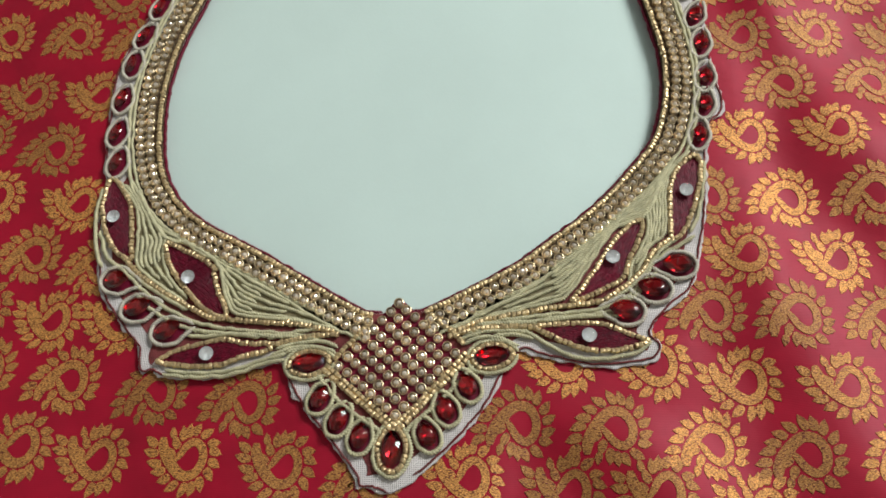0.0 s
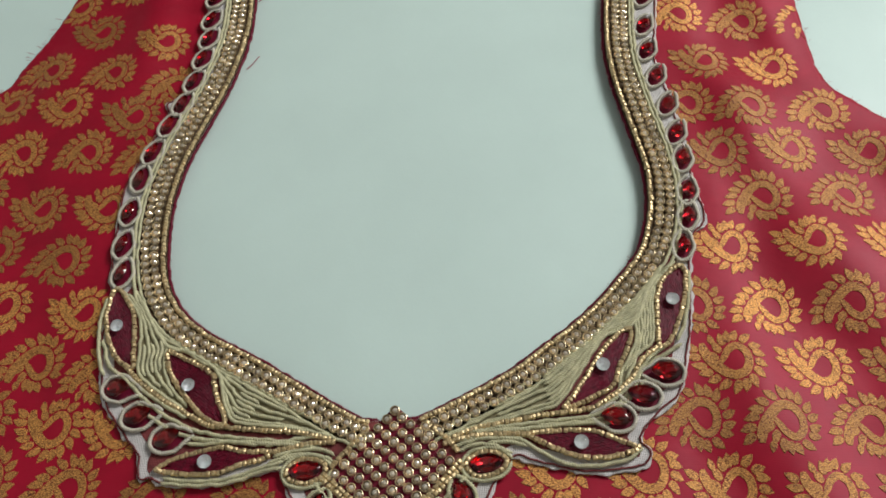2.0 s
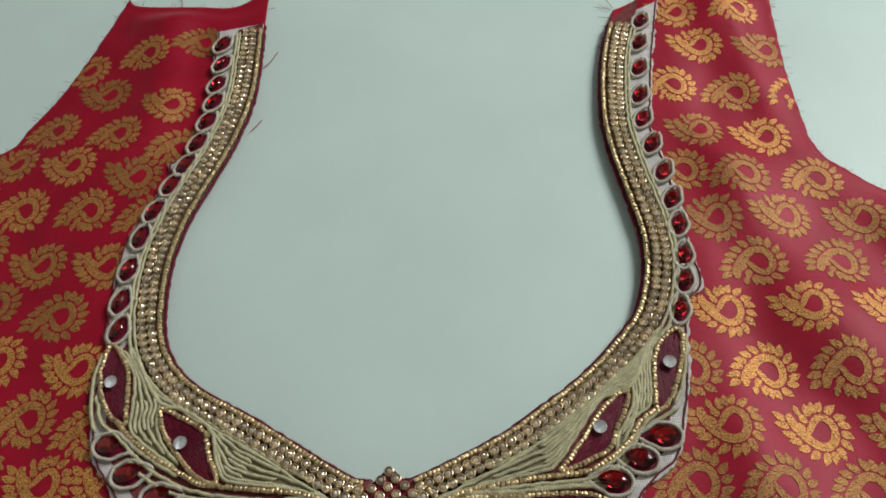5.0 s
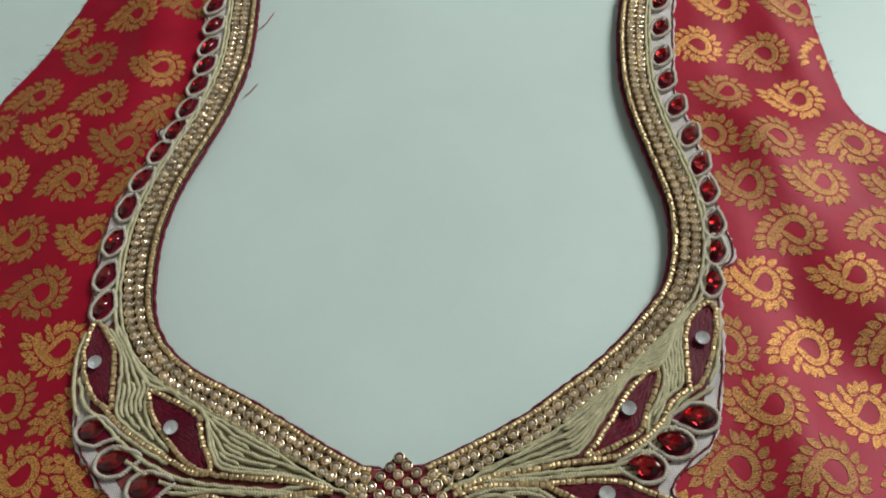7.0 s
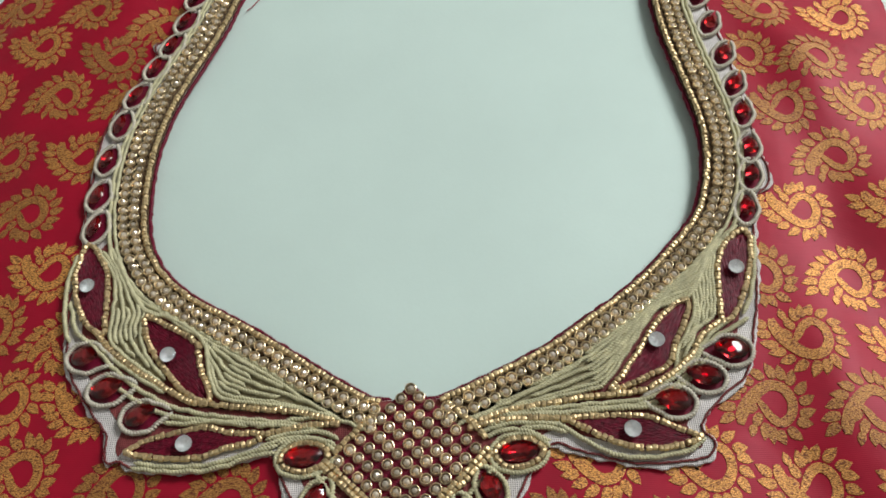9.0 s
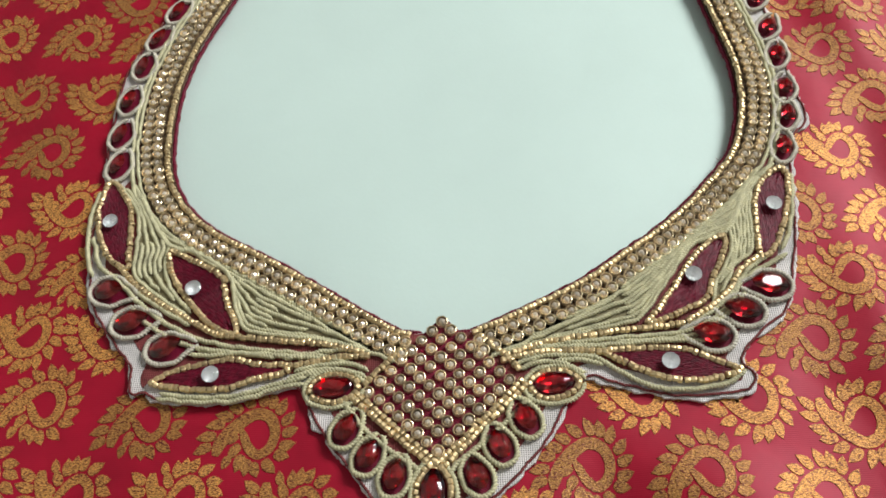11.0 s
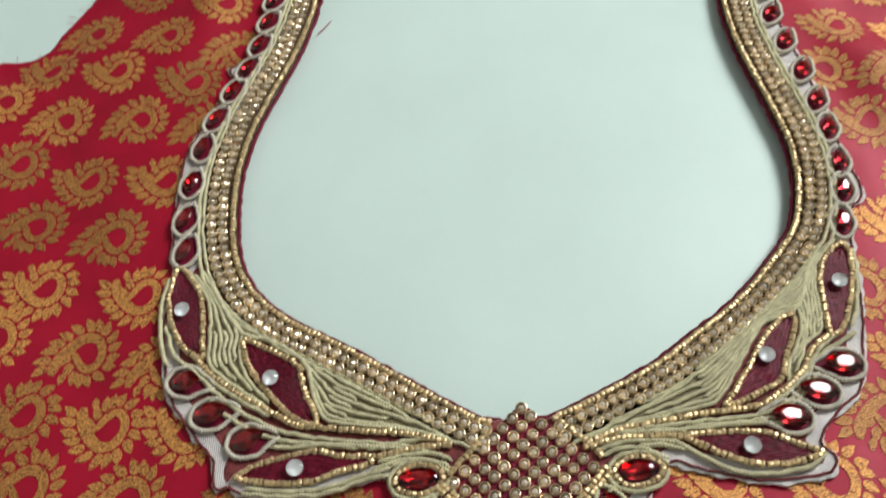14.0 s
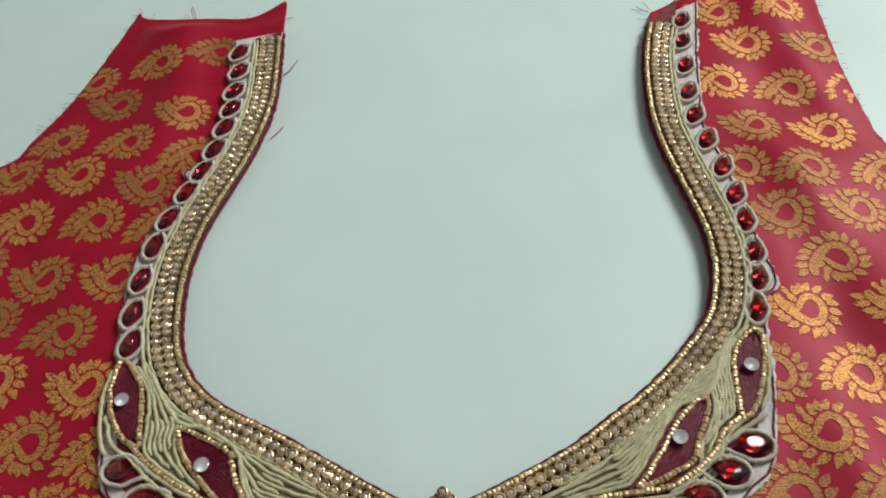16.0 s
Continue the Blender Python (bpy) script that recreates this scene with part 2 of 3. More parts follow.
def lathe(profile, around, flat=False, turn=None):
    """Rings of (radius, height) about z; returns verts and faces."""
    verts, faces = [], []
    for k, (r, z) in enumerate(profile):
        for j in range(around):
            a = 2 * math.pi * (j + (turn[k] if turn else 0)) / around
            verts.append((r * math.cos(a), r * math.sin(a), z))
    for k in range(len(profile) - 1):
        for j in range(around):
            a, b = k * around + j, k * around + (j + 1) % around
            faces.append((a, b, b + around, a + around))
    faces.append(tuple(range((len(profile) - 1) * around, len(profile) * around)))
    return verts, faces


def bead_meshes():
    made = []
    for k in range(3):
        r, l = 0.00098 * (1 + 0.09 * (k - 1)), 0.00078 * (1 + 0.1 * (1 - k))
        v, f = lathe([(r * 0.45, -l), (r * 0.85, -l * 0.95), (r, -l * 0.5), (r * 1.02, l * 0.5), (r * 0.85, l * 0.95), (r * 0.45, l)], 7)
        v = [(z, x, y) for x, y, z in v]
        made.append(mesh_of("gold_bead", v, f, BEAD, False))
    return made


def cup_stone_meshes():
    """Small round stones in gold cups."""
    made = []
    for k in range(3):
        r = 0.00172 * (1 + 0.05 * (k - 1))
        cup, cf = lathe([(r, 0.0), (r * 1.03, 0.0009), (r * 0.99, 0.0013), (r * 0.90, 0.00138), (r * 0.82, 0.0012), (r * 0.76, 0.0004)], 14)
        cf = cf[:-1]
        glass, gf = lathe([(r * 0.72, 0.0004), (r * 0.64, 0.00085), (r * 0.44, 0.0014), (r * 0.16, 0.0017)], 8)
        n = len(cup)
        made.append(mesh_of("cup_stone", cup + glass, cf + [tuple(i + n for i in f) for f in gf], [RIM, CHAMPAGNE], False, [0] * len(cf) + [1] * len(gf)))
    return made


def cut_stone(name, outline, foil, glass, culet=0.0004, girdle=0.0017, crown=0.0029):
    """A foil-backed cut stone: facets that fall to a keel below, a glass crown above. outline(t, s): the plan at angle t, shrunk by s."""
    n, verts, faces, slots = 12, [], [], []
    rings = [(0.18, culet, 0.5), (0.62, culet + 0.45 * (girdle - culet), 0.0), (1.0, girdle, 0.5), (1.0, girdle + 0.0002, 0.5), (0.80, girdle + 0.6 * (crown - girdle), 0.0), (0.52, crown, 0.5)]
    for s, z, turn in rings:
        verts += [(*outline(2 * math.pi * (j + turn) / n, s), z) for j in range(n)]
    faces.append(tuple(range(n)))
    slots.append(0)
    for k in range(len(rings) - 1):
        for j in range(n):
            p, q = k * n + j, k * n + (j + 1) % n
            if k == 2:
                new_faces = [(p, q, q + n, p + n)]
            elif rings[k][2] < rings[k + 1][2]:
                new_faces = [(p, q, p + n), (q, q + n, p + n)]
            else:
                new_faces = [(p, q, q + n), (p, q + n, p + n)]
            faces += new_faces
            slots += [0 if k < 2 else 1] * len(new_faces)
    faces.append(tuple(range((len(rings) - 1) * n, len(rings) * n)))
    slots.append(1)
    return mesh_of(name, verts, faces, [foil, glass], False, slots)


def crystal_mesh():
    return cut_stone("crystal", lambda t, s: (0.0025 * s * math.cos(t), 0.0025 * s * math.sin(t)), SILVER, CLEAR_GLASS, 0.0001, 0.0017, 0.0025)


def ruby_mesh(a, b, pointed):
    """A faceted oval or drop stone with half lengths a and b; the point lies along +x."""
    def outline(t, s):
        c = max(0, math.cos(t))
        return s * a * math.cos(t) * (1 + 0.12 * pointed * c**3), s * b * math.sin(t) * (1 - 0.55 * pointed * c**2)

    return cut_stone("red_stone", outline, RUBY, RED_GLASS)


def string_of(parent, line, meshes, name, pitch, z, tilt=8, jitter=0.00012):
    """Pieces strung along a line, each turned along it."""
    line = resample(np.asarray(line), pitch)
    tang = np.gradient(line, axis=0)
    for p, t in zip(line, tang):
        a = math.degrees(math.atan2(t[1], t[0]))
        part(name, random.choice(meshes), parent, at=pose(p[0] + random.gauss(0, jitter), p[1] + random.gauss(0, jitter), z + random.uniform(-1, 1) * 0.0001, random.gauss(0, tilt), random.gauss(0, tilt), a + random.gauss(0, tilt)))


def ellipse(c, a, b, deg, n=60, point=0.0):
    t = np.linspace(0, 2 * math.pi, n)
    x = a * np.cos(t) * (1 + 0.35 * point * np.maximum(0, np.cos(t)) ** 3)
    y = b * np.sin(t) * (1 - 0.5 * point * np.maximum(0, np.cos(t)) ** 2)
    r = radians(deg)
    return np.stack([c[0] * MM + (x * math.cos(r) - y * math.sin(r)) * MM, c[1] * MM + (x * math.sin(r) + y * math.cos(r)) * MM], 1)


# ---- the room ----
def room():
    x0, x1, y0, y1, z0, z1 = -1.7, 1.2, -1.5, 2.1, -0.76, 2.0
    t = 0.12
    tagged(part("floor", box("floor", (x0 - t, y0 - t, z0 - 0.1), (x1 + t, y1 + t, z0), FLOOR), None), "plain grey floor under the table", "floor", kind="structure")
    tagged(part("ceiling", box("ceiling", (x0 - t, y0 - t, z1), (x1 + t, y1 + t, z1 + 0.1), WALL), None), "plain white painted ceiling", "ceiling", kind="structure")
    for n, lo, hi in (("wall_west", (x0 - t, y0, z0), (x0, y1, z1)), ("wall_south", (x0 - t, y0 - t, z0), (x1 + t, y0, z1)), ("wall_north", (x0 - t, y1, z0), (x1 + t, y1 + t, z1))):
        # the north wall is unseen and dark only to shape the reflections
        dark = n == "wall_north"
        tagged(part(n, box(n, lo, hi, UNSEEN_DARK_WALL if dark else WALL), None), "unseen wall kept dark for dark reflections in the stones" if dark else "plain off-white painted wall", "wall", kind="structure")
    # east wall with its window opening
    wy0, wy1, wz0, wz1 = 0.45, 1.45, 0.65, 1.65
    bm = bmesh.new()
    for lo, hi in (((x1, y0, z0), (x1 + t, wy0, z1)), ((x1, wy1, z0), (x1 + t, y1, z1)), ((x1, wy0, z0), (x1 + t, wy1, wz0)), ((x1, wy0, wz1), (x1 + t, wy1, z1))):
        bm.from_mesh(box("piece", lo, hi, WALL))
    me = bpy.data.meshes.new("wall_east")
    bm.to_mesh(me), bm.free()
    me.materials.append(WALL)
    tagged(part("wall_east", me, None), "plain off-white painted wall with a window", "wall", kind="structure")
    win = tagged(empty("window_1"), "white painted window letting in daylight", "window", kind="structure")
    for lo, hi in (((x1 + 0.03, wy0, wz0), (x1 + 0.08, wy0 + 0.05, wz1)), ((x1 + 0.03, wy1 - 0.05, wz0), (x1 + 0.08, wy1, wz1)), ((x1 + 0.03, wy0 + 0.05, wz0), (x1 + 0.08, wy1 - 0.05, wz0 + 0.05)), ((x1 + 0.03, wy0 + 0.05, wz1 - 0.05), (x1 + 0.08, wy1 - 0.05, wz1)), ((x1 + 0.03, 0.935, wz0 + 0.05), (x1 + 0.08, 0.965, wz1 - 0.05))):
        part("window_frame", box("window_frame", lo, hi, FRAME, 0.004), win)


room()

table = empty("table", None, "smooth pale grey-green table under the blouse", "table")
part("tabletop", box("tabletop", (-0.75, -0.35, TABLE_Z - 0.03), (0.85, 0.95, TABLE_Z), TABLE, 0.004), table)
for lx in (-0.68, 0.78):
    for ly in (-0.28, 0.88):
        part("leg", box("leg", (lx - 0.03, ly - 0.03, -0.76), (lx + 0.03, ly + 0.03, TABLE_Z - 0.03), FRAME, 0.004), table)

# ---- plan of the blouse, in millimetres ----
INNER_L = [(-39.0, 456.0), (-37.9, 422.7), (-37.2, 399.1), (-37.2, 371.1), (-40.0, 349.6), (-46.0, 326.5), (-52.8, 307.0), (-58.2, 290.2), (-61.7, 270.0), (-61.8, 251.0), (-60.1, 235.7), (-57.1, 225.8), (-51.3, 216.0), (-41.0, 206.2), (-25.8, 196.7), (-10.4, 186.6), (8.0, 173.7), (18.5, 167.5), (24.5, 167.0)]
INNER_R = [(142.3, 416.5), (133.5, 387.2), (128.6, 362.0), (125.9, 334.8), (126.9, 313.0), (129.4, 292.6), (132.0, 270.8), (131.2, 253.9), (127.6, 238.3), (122.5, 227.6), (112.3, 215.6), (102.1, 205.4), (93.9, 198.6), (82.1, 190.4), (70.8, 182.5), (52.8, 173.5), (38.1, 167.1), (34.0, 167.0)]
OUT_L = [(-61.8, 419.1), (-61.5, 398.2), (-60.3, 368.1), (-63.0, 341.4), (-66.4, 329.0), (-73.0, 324.6), (-71.4, 317.0), (-79.2, 295.8), (-84.5, 278.3), (-84.8, 261.5), (-84.0, 240.6), (-82.1, 228.3), (-82.0, 205.9), (-79.4, 188.8), (-76.6, 179.5), (-69.1, 168.6), (-61.4, 159.0), (-60.6, 153.4), (-58.8, 149.0), (-55.4, 150.6), (-51.5, 148.0), (-39.2, 146.6), (-26.5, 147.2), (-12.4, 150.2), (-7.0, 141.1), (-1.9, 132.8), (14.6, 111.4), (14.4, 107.4), (18.4, 107.6), (25.7, 104.4)]
OUT_R = [(166.9, 422.6), (156.8, 379.2), (151.3, 350.6), (147.8, 328.1), (150.3, 306.5), (151.2, 283.7), (151.7, 259.9), (152.7, 242.1), (145.4, 232.6), (141.9, 215.2), (138.5, 196.7), (134.5, 183.6), (129.8, 169.9), (119.5, 161.2), (112.8, 153.5), (116.2, 149.8), (113.6, 144.8), (105.8, 143.0), (91.2, 143.3), (76.8, 147.7), (68.5, 149.2), (57.2, 131.4), (45.7, 119.1), (32.9, 109.1)]
STRAP_L = [(-116.7, 456.8), (-109.8, 450.4), (-76.7, 446.3), (-56.0, 444.6), (-39.6, 458.0)]
ARM_L = [(-116.7, 456.8), (-125.0, 421.8), (-135.0, 386.0), (-146.0, 360.0), (-154.5, 343.0), (-176.5, 341.7), (-215, 344)]
STRAP_R = [(143.5, 420.5), (171.3, 434.1), (195.6, 439.1), (225.0, 425.3)]
ARM_R = [(225.0, 425.3), (220.9, 391.5), (217.9, 356.0), (217.8, 316.7), (227.7, 300.3), (240.0, 287.7), (264, 276), (292, 273)]

inner_l, inner_r = spline(INNER_L), spline(INNER_R)
arm_l, arm_r = spline(ARM_L), spline(ARM_R)


def frayed(line, size, seed):
    """A cut edge, slightly uneven."""
    rng = np.random.RandomState(seed)
    return line + normals(line) * smooth(rng.normal(0, size * 3, (len(line), 1)), 3)


neck_gap = np.array([(29.5, 171.2)]) * MM
cloth_ring = np.vstack([spline(STRAP_L)[:-1], inner_l[2:], inner_r[::-1][:-2], spline(STRAP_R), frayed(arm_r, 0.00018, 1)[1:], np.array([(0.292, -0.02), (-0.215, -0.02)]), frayed(arm_l, 0.00018, 2)[::-1][:-1]])
keep_l = inner_l[inner_l[:, 1] < 0.424]
keep_r = inner_r[inner_r[:, 1] < 0.4075]
out_l, out_r = spline(OUT_L), spline(OUT_R)
patch_ring = np.vstack([keep_l + normals(keep_l) * -0.0005, neck_gap, (keep_r + normals(keep_r) * 0.0005)[::-1], frayed(out_r, 0.0004, 3), frayed(out_l, 0.0004, 4)[::-1]])

arms = np.vstack([arm_l[::6], arm_r[::6]])
rim = np.vstack([patch_ring[::6]])
straps = np.vstack([spline(STRAP_L)[::6], spline(STRAP_R)[::6]])


def drape(q):
    """Height of the cloth: flat under the embroidery, loose waves beside it, down on the table at the armholes."""
    x, y = q[:, 0], q[:, 1]
    far, _ = nearest(q, rim)
    far = np.where(inside(q, patch_ring), 0, far)
    loose = step01(0.004, 0.03, far)
    right = step01(0.03, 0.1, x)
    w = np.sin((x * 0.93 + y * 0.36) / 0.064 * 2 * math.pi + 0.6) * (0.4 + 0.6 * right) * 0.0025
    w += np.sin((x * 0.5 - y * 0.87) / 0.085 * 2 * math.pi + 1.9) * 0.0010
    w += 0.0052 * np.exp(-(((x + 0.080) / 0.021) ** 2)) * step01(0.285, 0.335, y)
    w += 0.0009 * np.sin((x * 0.35 + y * 0.94) / 0.066 * 2 * math.pi + 0.38) * right
    pleat = np.exp(-(((x - 0.068) * 0.9 + (y - 0.12) * 0.25) / 0.007) ** 2) * step01(0.155, 0.135, y) * 0.0016
    edge, _ = nearest(q, arms)
    tip, _ = nearest(q, straps)
    fall = 1 - step01(0.0, 0.022, np.minimum(edge, tip))
    fall = np.maximum(fall, step01(0.06, -0.01, y))
    fall = fall * step01(0.002, 0.02, far)
    z = (0.0004 + loose * w - pleat * loose) * (1 - fall) + fall * (TABLE_Z + 0.0007)
    low = TABLE_Z + 0.0007
    return low + np.logaddexp(0, (z - low) / 0.0003) * 0.0003


# ---- blouse cloth ----
blouse = empty("blouse", None, "red silk blouse front, gold paisley brocade, beaded neckline, on the table", "blouse")
cloth = part("cloth", sheet("cloth", cloth_ring, 0.0022, drape, RED), blouse, "red silk cloth")
sol = cloth.modifiers.new("thickness", "SOLIDIFY")
sol.thickness, sol.offset = 0.0004, -1

# ---- woven paisleys ----
def paisley_shapes():
    """Outlines of one motif, about 1 wide: a curled band round a drop-shaped hollow, close leaves outside it and under its tail."""
    ctrl = np.array([(-0.315, -0.265), (-0.295, -0.14), (-0.20, 0.01), (-0.08, 0.14), (0.055, 0.212), (0.20, 0.172), (0.278, 0.03), (0.255, -0.125), (0.145, -0.21), (0.03, -0.155), (-0.045, -0.05), (-0.115, 0.05)]) * 1000
    mid = spline(ctrl, 0.022)
    n = len(mid)
    s = np.linspace(0, 1, n)
    wide = np.interp(s, [0, 0.05, 0.16, 0.32, 0.6, 0.8, 0.93, 1], [0.035, 0.066, 0.078, 0.066, 0.054, 0.052, 0.044, 0.02])
    nn = smooth(normals(mid), 2)
    shapes = [np.vstack([mid + nn * wide[:, None], (mid - nn * wide[:, None])[::-1]])]
    rng = np.random.RandomState(5)

    def leaf(c, deg, l, w):
        r = radians(deg)
        base = np.array([(-0.5, -0.26), (-0.28, -0.46), (0.05, -0.50), (0.32, -0.30), (0.66, 0.16), (0.30, 0.44), (-0.05, 0.50), (-0.36, 0.42), (-0.5, 0.20)]) * (l, w)
        rot = np.array([(math.cos(r), -math.sin(r)), (math.sin(r), math.cos(r))])
        return base @ rot.T + c

    edge = mid + nn * (wide[:, None] + 0.104)
    far = np.concatenate([[0], np.cumsum(np.linalg.norm(np.diff(edge, axis=0), axis=1))])
    last = far[int(0.80 * (n - 1))]
    for k in range(16):
        i = int(np.searchsorted(far, 0.03 + (last - 0.03) * k / 15))
        out = nn[i]
        tail = 1.0 - k / 15
        ang = math.degrees(math.atan2(out[1], out[0])) + 14 + 16 * tail + rng.normal(0, 5)
        shapes.append(leaf(edge[i], ang, (0.160 + 0.03 * tail) * rng.uniform(0.94, 1.08), 0.122))
    for c, ang, l, w in (((-0.045, -0.305), 252, 0.17, 0.122), ((-0.125, -0.195), 236, 0.17, 0.115), ((-0.185, -0.315), 244, 0.13, 0.10), ((-0.165, -0.075), 222, 0.13, 0.085)):
        shapes.append(leaf(np.array(c), ang, l, w))
    return shapes


PAISLEY = paisley_shapes()


def paisley(x, y, up, deg, size):
    """One motif woven into the cloth at (x, y) mm, following its waves."""
    r = radians(deg)
    rot = np.array([(math.cos(r), -math.sin(r)), (math.sin(r), math.cos(r))])
    rings = [((sh * (1, 1.09 * up)) @ rot.T) * size * MM + np.array((x, y)) * MM for sh in PAISLEY]
    mids = np.array([g.mean(0) for g in rings])
    ok = inside(mids, cloth_ring)
    rings = [g for g, k in zip(rings, ok) if k]
    if not rings:
        return
    flat = np.vstack(rings)
    z = drape(flat)
    verts, faces, at = [], [], 0
    half = len(rings[0]) // 2
    whole = len(rings[0]) == len(PAISLEY[0])
    for k, g in enumerate(rings):
        m = len(g)
        zz = z[at:at + m]
        at += m
        base = len(verts)
        c = g.mean(0)
        band = k == 0 and whole
        for p, h in zip(g, zz):
            verts.append((*p, h - 0.00012))
        for p, h in zip(g, zz):
            verts.append((*(p if band else c + (p - c) * 0.93), h + 0.00022))
        tops = []
        if band:
            tops = [[base + m + i, base + m + m - 1 - i, base + m + m - 2 - i, base + m + i + 1] for i in range(half - 1)]
        else:
            ring_ids = [base + m + i for i in range(m)]
            tops = [ring_ids]
        if k:
            # a thread inside the cloth that ties the leaf to the curl
            near = int(np.argmin(((rings[0] - g[0]) ** 2).sum(1)))
            sunk = len(verts)
            verts += [(*(g[0] * 0.5 + g[-1] * 0.5), zz[0] - 0.0003), (*rings[0][near], zz[0] - 0.0003)]
            tops += [[base, sunk, base + m - 1], [sunk, sunk + 1, near]]
        sides = [[base + i, base + (i + 1) % m, base + m + (i + 1) % m, base + m + i] for i in range(m)]
        for f in tops + sides:
            faces.append(f if up > 0 else f[::-1])
    within = inside(np.array(verts)[:, :2], cloth_ring)
    faces = [f for f in faces if all(within[i] for i in f)]
    if len(faces) < 8:
        return
    part("paisley", mesh_of("paisley", verts, faces, GOLD), blouse)


DOWN_L = [(-97, 404), (-70, 412), (-133, 353), (-101, 346), (-71, 336), (-162, 315), (-136, 303), (-106, 300), (-79, 295), (-136, 252), (-106, 244), (-108, 199), (-82, 192), (-86, 149), (-55, 143), (-24, 138), (17, 110), (-137, 205), (-116, 154)]
UP_L = [(-128, 398), (-113, 377), (-79, 364), (-148, 333), (-119, 327), (-88, 319), (-149, 282), (-121, 272), (-92, 269), (-126, 224), (-93, 219), (-123, 178), (-96, 172), (-71, 170), (-99, 127), (-73, 122), (-42, 120), (-11, 116)]
DOWN_R = [(203, 411), (161, 359), (189, 353), (218, 350), (155, 304), (180, 298), (211, 296), (175, 252), (208, 251), (240, 250), (139, 205), (167, 203), (196, 201), (226, 199), (133, 161), (161, 157), (190, 155), (220, 153), (66, 126), (96, 122), (126, 116), (154, 111), (184, 108)]
UP_R = [(172, 413), (179, 387), (210, 381), (167, 328), (196, 323), (163, 276), (192, 275), (223, 272), (158, 230), (189, 228), (220, 226), (148, 181), (179, 178), (209, 176), (82, 146), (112, 143), (140, 136), (171, 132), (201, 130), (49, 109), (80, 104), (108, 101), (138, 95)]
for places, up in ((DOWN_L, 1), (UP_L, -1), (DOWN_R, 1), (UP_R, -1)):
    for x, y in places:
        paisley(x, y, up, random.gauss(-3, 3), 24.7 * random.uniform(0.97, 1.03))
for row in range(4):
    for k in range(16):
        x, y = -205 + 31 * k + 15 * (row % 2), 92 - 24 * row - 0.06 * (31 * k)
        if row or x < 40:
            paisley(x, y, 1 if row % 2 == 0 else -1, random.gauss(-3, 3), 24.7)

# ---- embroidered neck piece ----
PATCH_Z = 0.0016
patch = part("neck_patch", sheet("neck_patch", patch_ring, 0.0012, lambda q: np.full(len(q), PATCH_Z), CANVAS), blouse, "white canvas backing cut along the embroidery")
sol = patch.modifiers.new("thickness", "SOLIDIFY")
sol.thickness, sol.offset = 0.0008, -1
TOP = PATCH_Z + 0.0004
BEADS, CUPS, CRYSTAL_MESH = bead_meshes(), cup_stone_meshes(), crystal_mesh()


def offset(line, d):
    """A line beside another, d metres towards the cloth (d may change along it)."""
    nn = smooth(normals(line), 12)
    return smooth(line + nn * np.broadcast_to(np.asarray(d), (len(line),))[:, None], 4)


def strip(name, a, b, z, mat):
    n = min(len(a), len(b))
    a, b = a[np.linspace(0, len(a) - 1, n).astype(int)], b[np.linspace(0, len(b) - 1, n).astype(int)]
    verts = np.vstack([np.column_stack([a, np.full(n, z)]), np.column_stack([b, np.full(n, z)])])
    low = verts - (0, 0, 0.0003)
    i = np.arange(n - 1)
    faces = np.vstack([np.stack([i, i + 1, n + i + 1, n + i], 1), np.stack([2 * n + i, 2 * n + i + 1, i + 1, i], 1), np.stack([n + i, n + i + 1, 3 * n + i + 1, 3 * n + i], 1)])
    return mesh_of(name, np.vstack([verts, low]), faces, mat)


def pad(name, ring, z, mat, crown=0.0006):
    """A raised filling inside a closed line."""
    c = ring.mean(0)
    verts, faces, n = [], [], len(ring)
    for k, s in enumerate((1.0, 0.8, 0.45)):
        verts += [(*(c + (p - c) * s), z + crown * (1 - s * s)) for p in ring]
    verts.append((*c, z + crown))
    for k in range(2):
        for i in range(n):
            j = (i + 1) % n
            faces.append((k * n + i, k * n + j, (k + 1) * n + j, (k + 1) * n + i))
    faces += [(2 * n + i, 2 * n + (i + 1) % n, 3 * n) for i in range(n)]
    return mesh_of(name, verts, faces, mat, True)


# ground cloth of the embroidery, a little smaller than the canvas
def inset(line):
    """How far the ground cloth stays inside the canvas: most of all up the straps."""
    return (0.0055 + 0.0050 * step01(0.222, 0.232, line[:, 1]))[:, None]


edge_r, edge_l = out_r[::4], out_l[::4]
ground_ring = np.vstack([keep_l[::4] + smooth(normals(keep_l[::4]), 3) * -0.0007, (keep_r[::4] + smooth(normals(keep_r[::4]), 3) * 0.0007)[::-1], edge_r + smooth(normals(edge_r), 4) * -inset(edge_r), (edge_l + smooth(normals(edge_l), 4) * inset(edge_l))[::-1]])
part("ground_cloth", sheet("ground_cloth", ground_ring, 0.0012, lambda q: np.full(len(q), PATCH_Z + 0.0002), GROUND), blouse, "dark maroon ground cloth under the beads")

for line, side in ((keep_l, -1), (keep_r, 1)):
    part("piping", cord_mesh("piping", [line[::2] + normals(line[::2]) * -0.0002 * side], 0.0008, MAROON, 0.0008), blouse, "maroon piping along the neck edge")

for line, side in ((out_l, 1), (out_r, -1)):
    edge = offset(line, 0.0009 * side)
    part("edge_stitch", cord_mesh("edge_stitch", [edge], 0.00042, GROUND, PATCH_Z + 0.0003), blouse, "maroon thread stitched along the canvas edge")

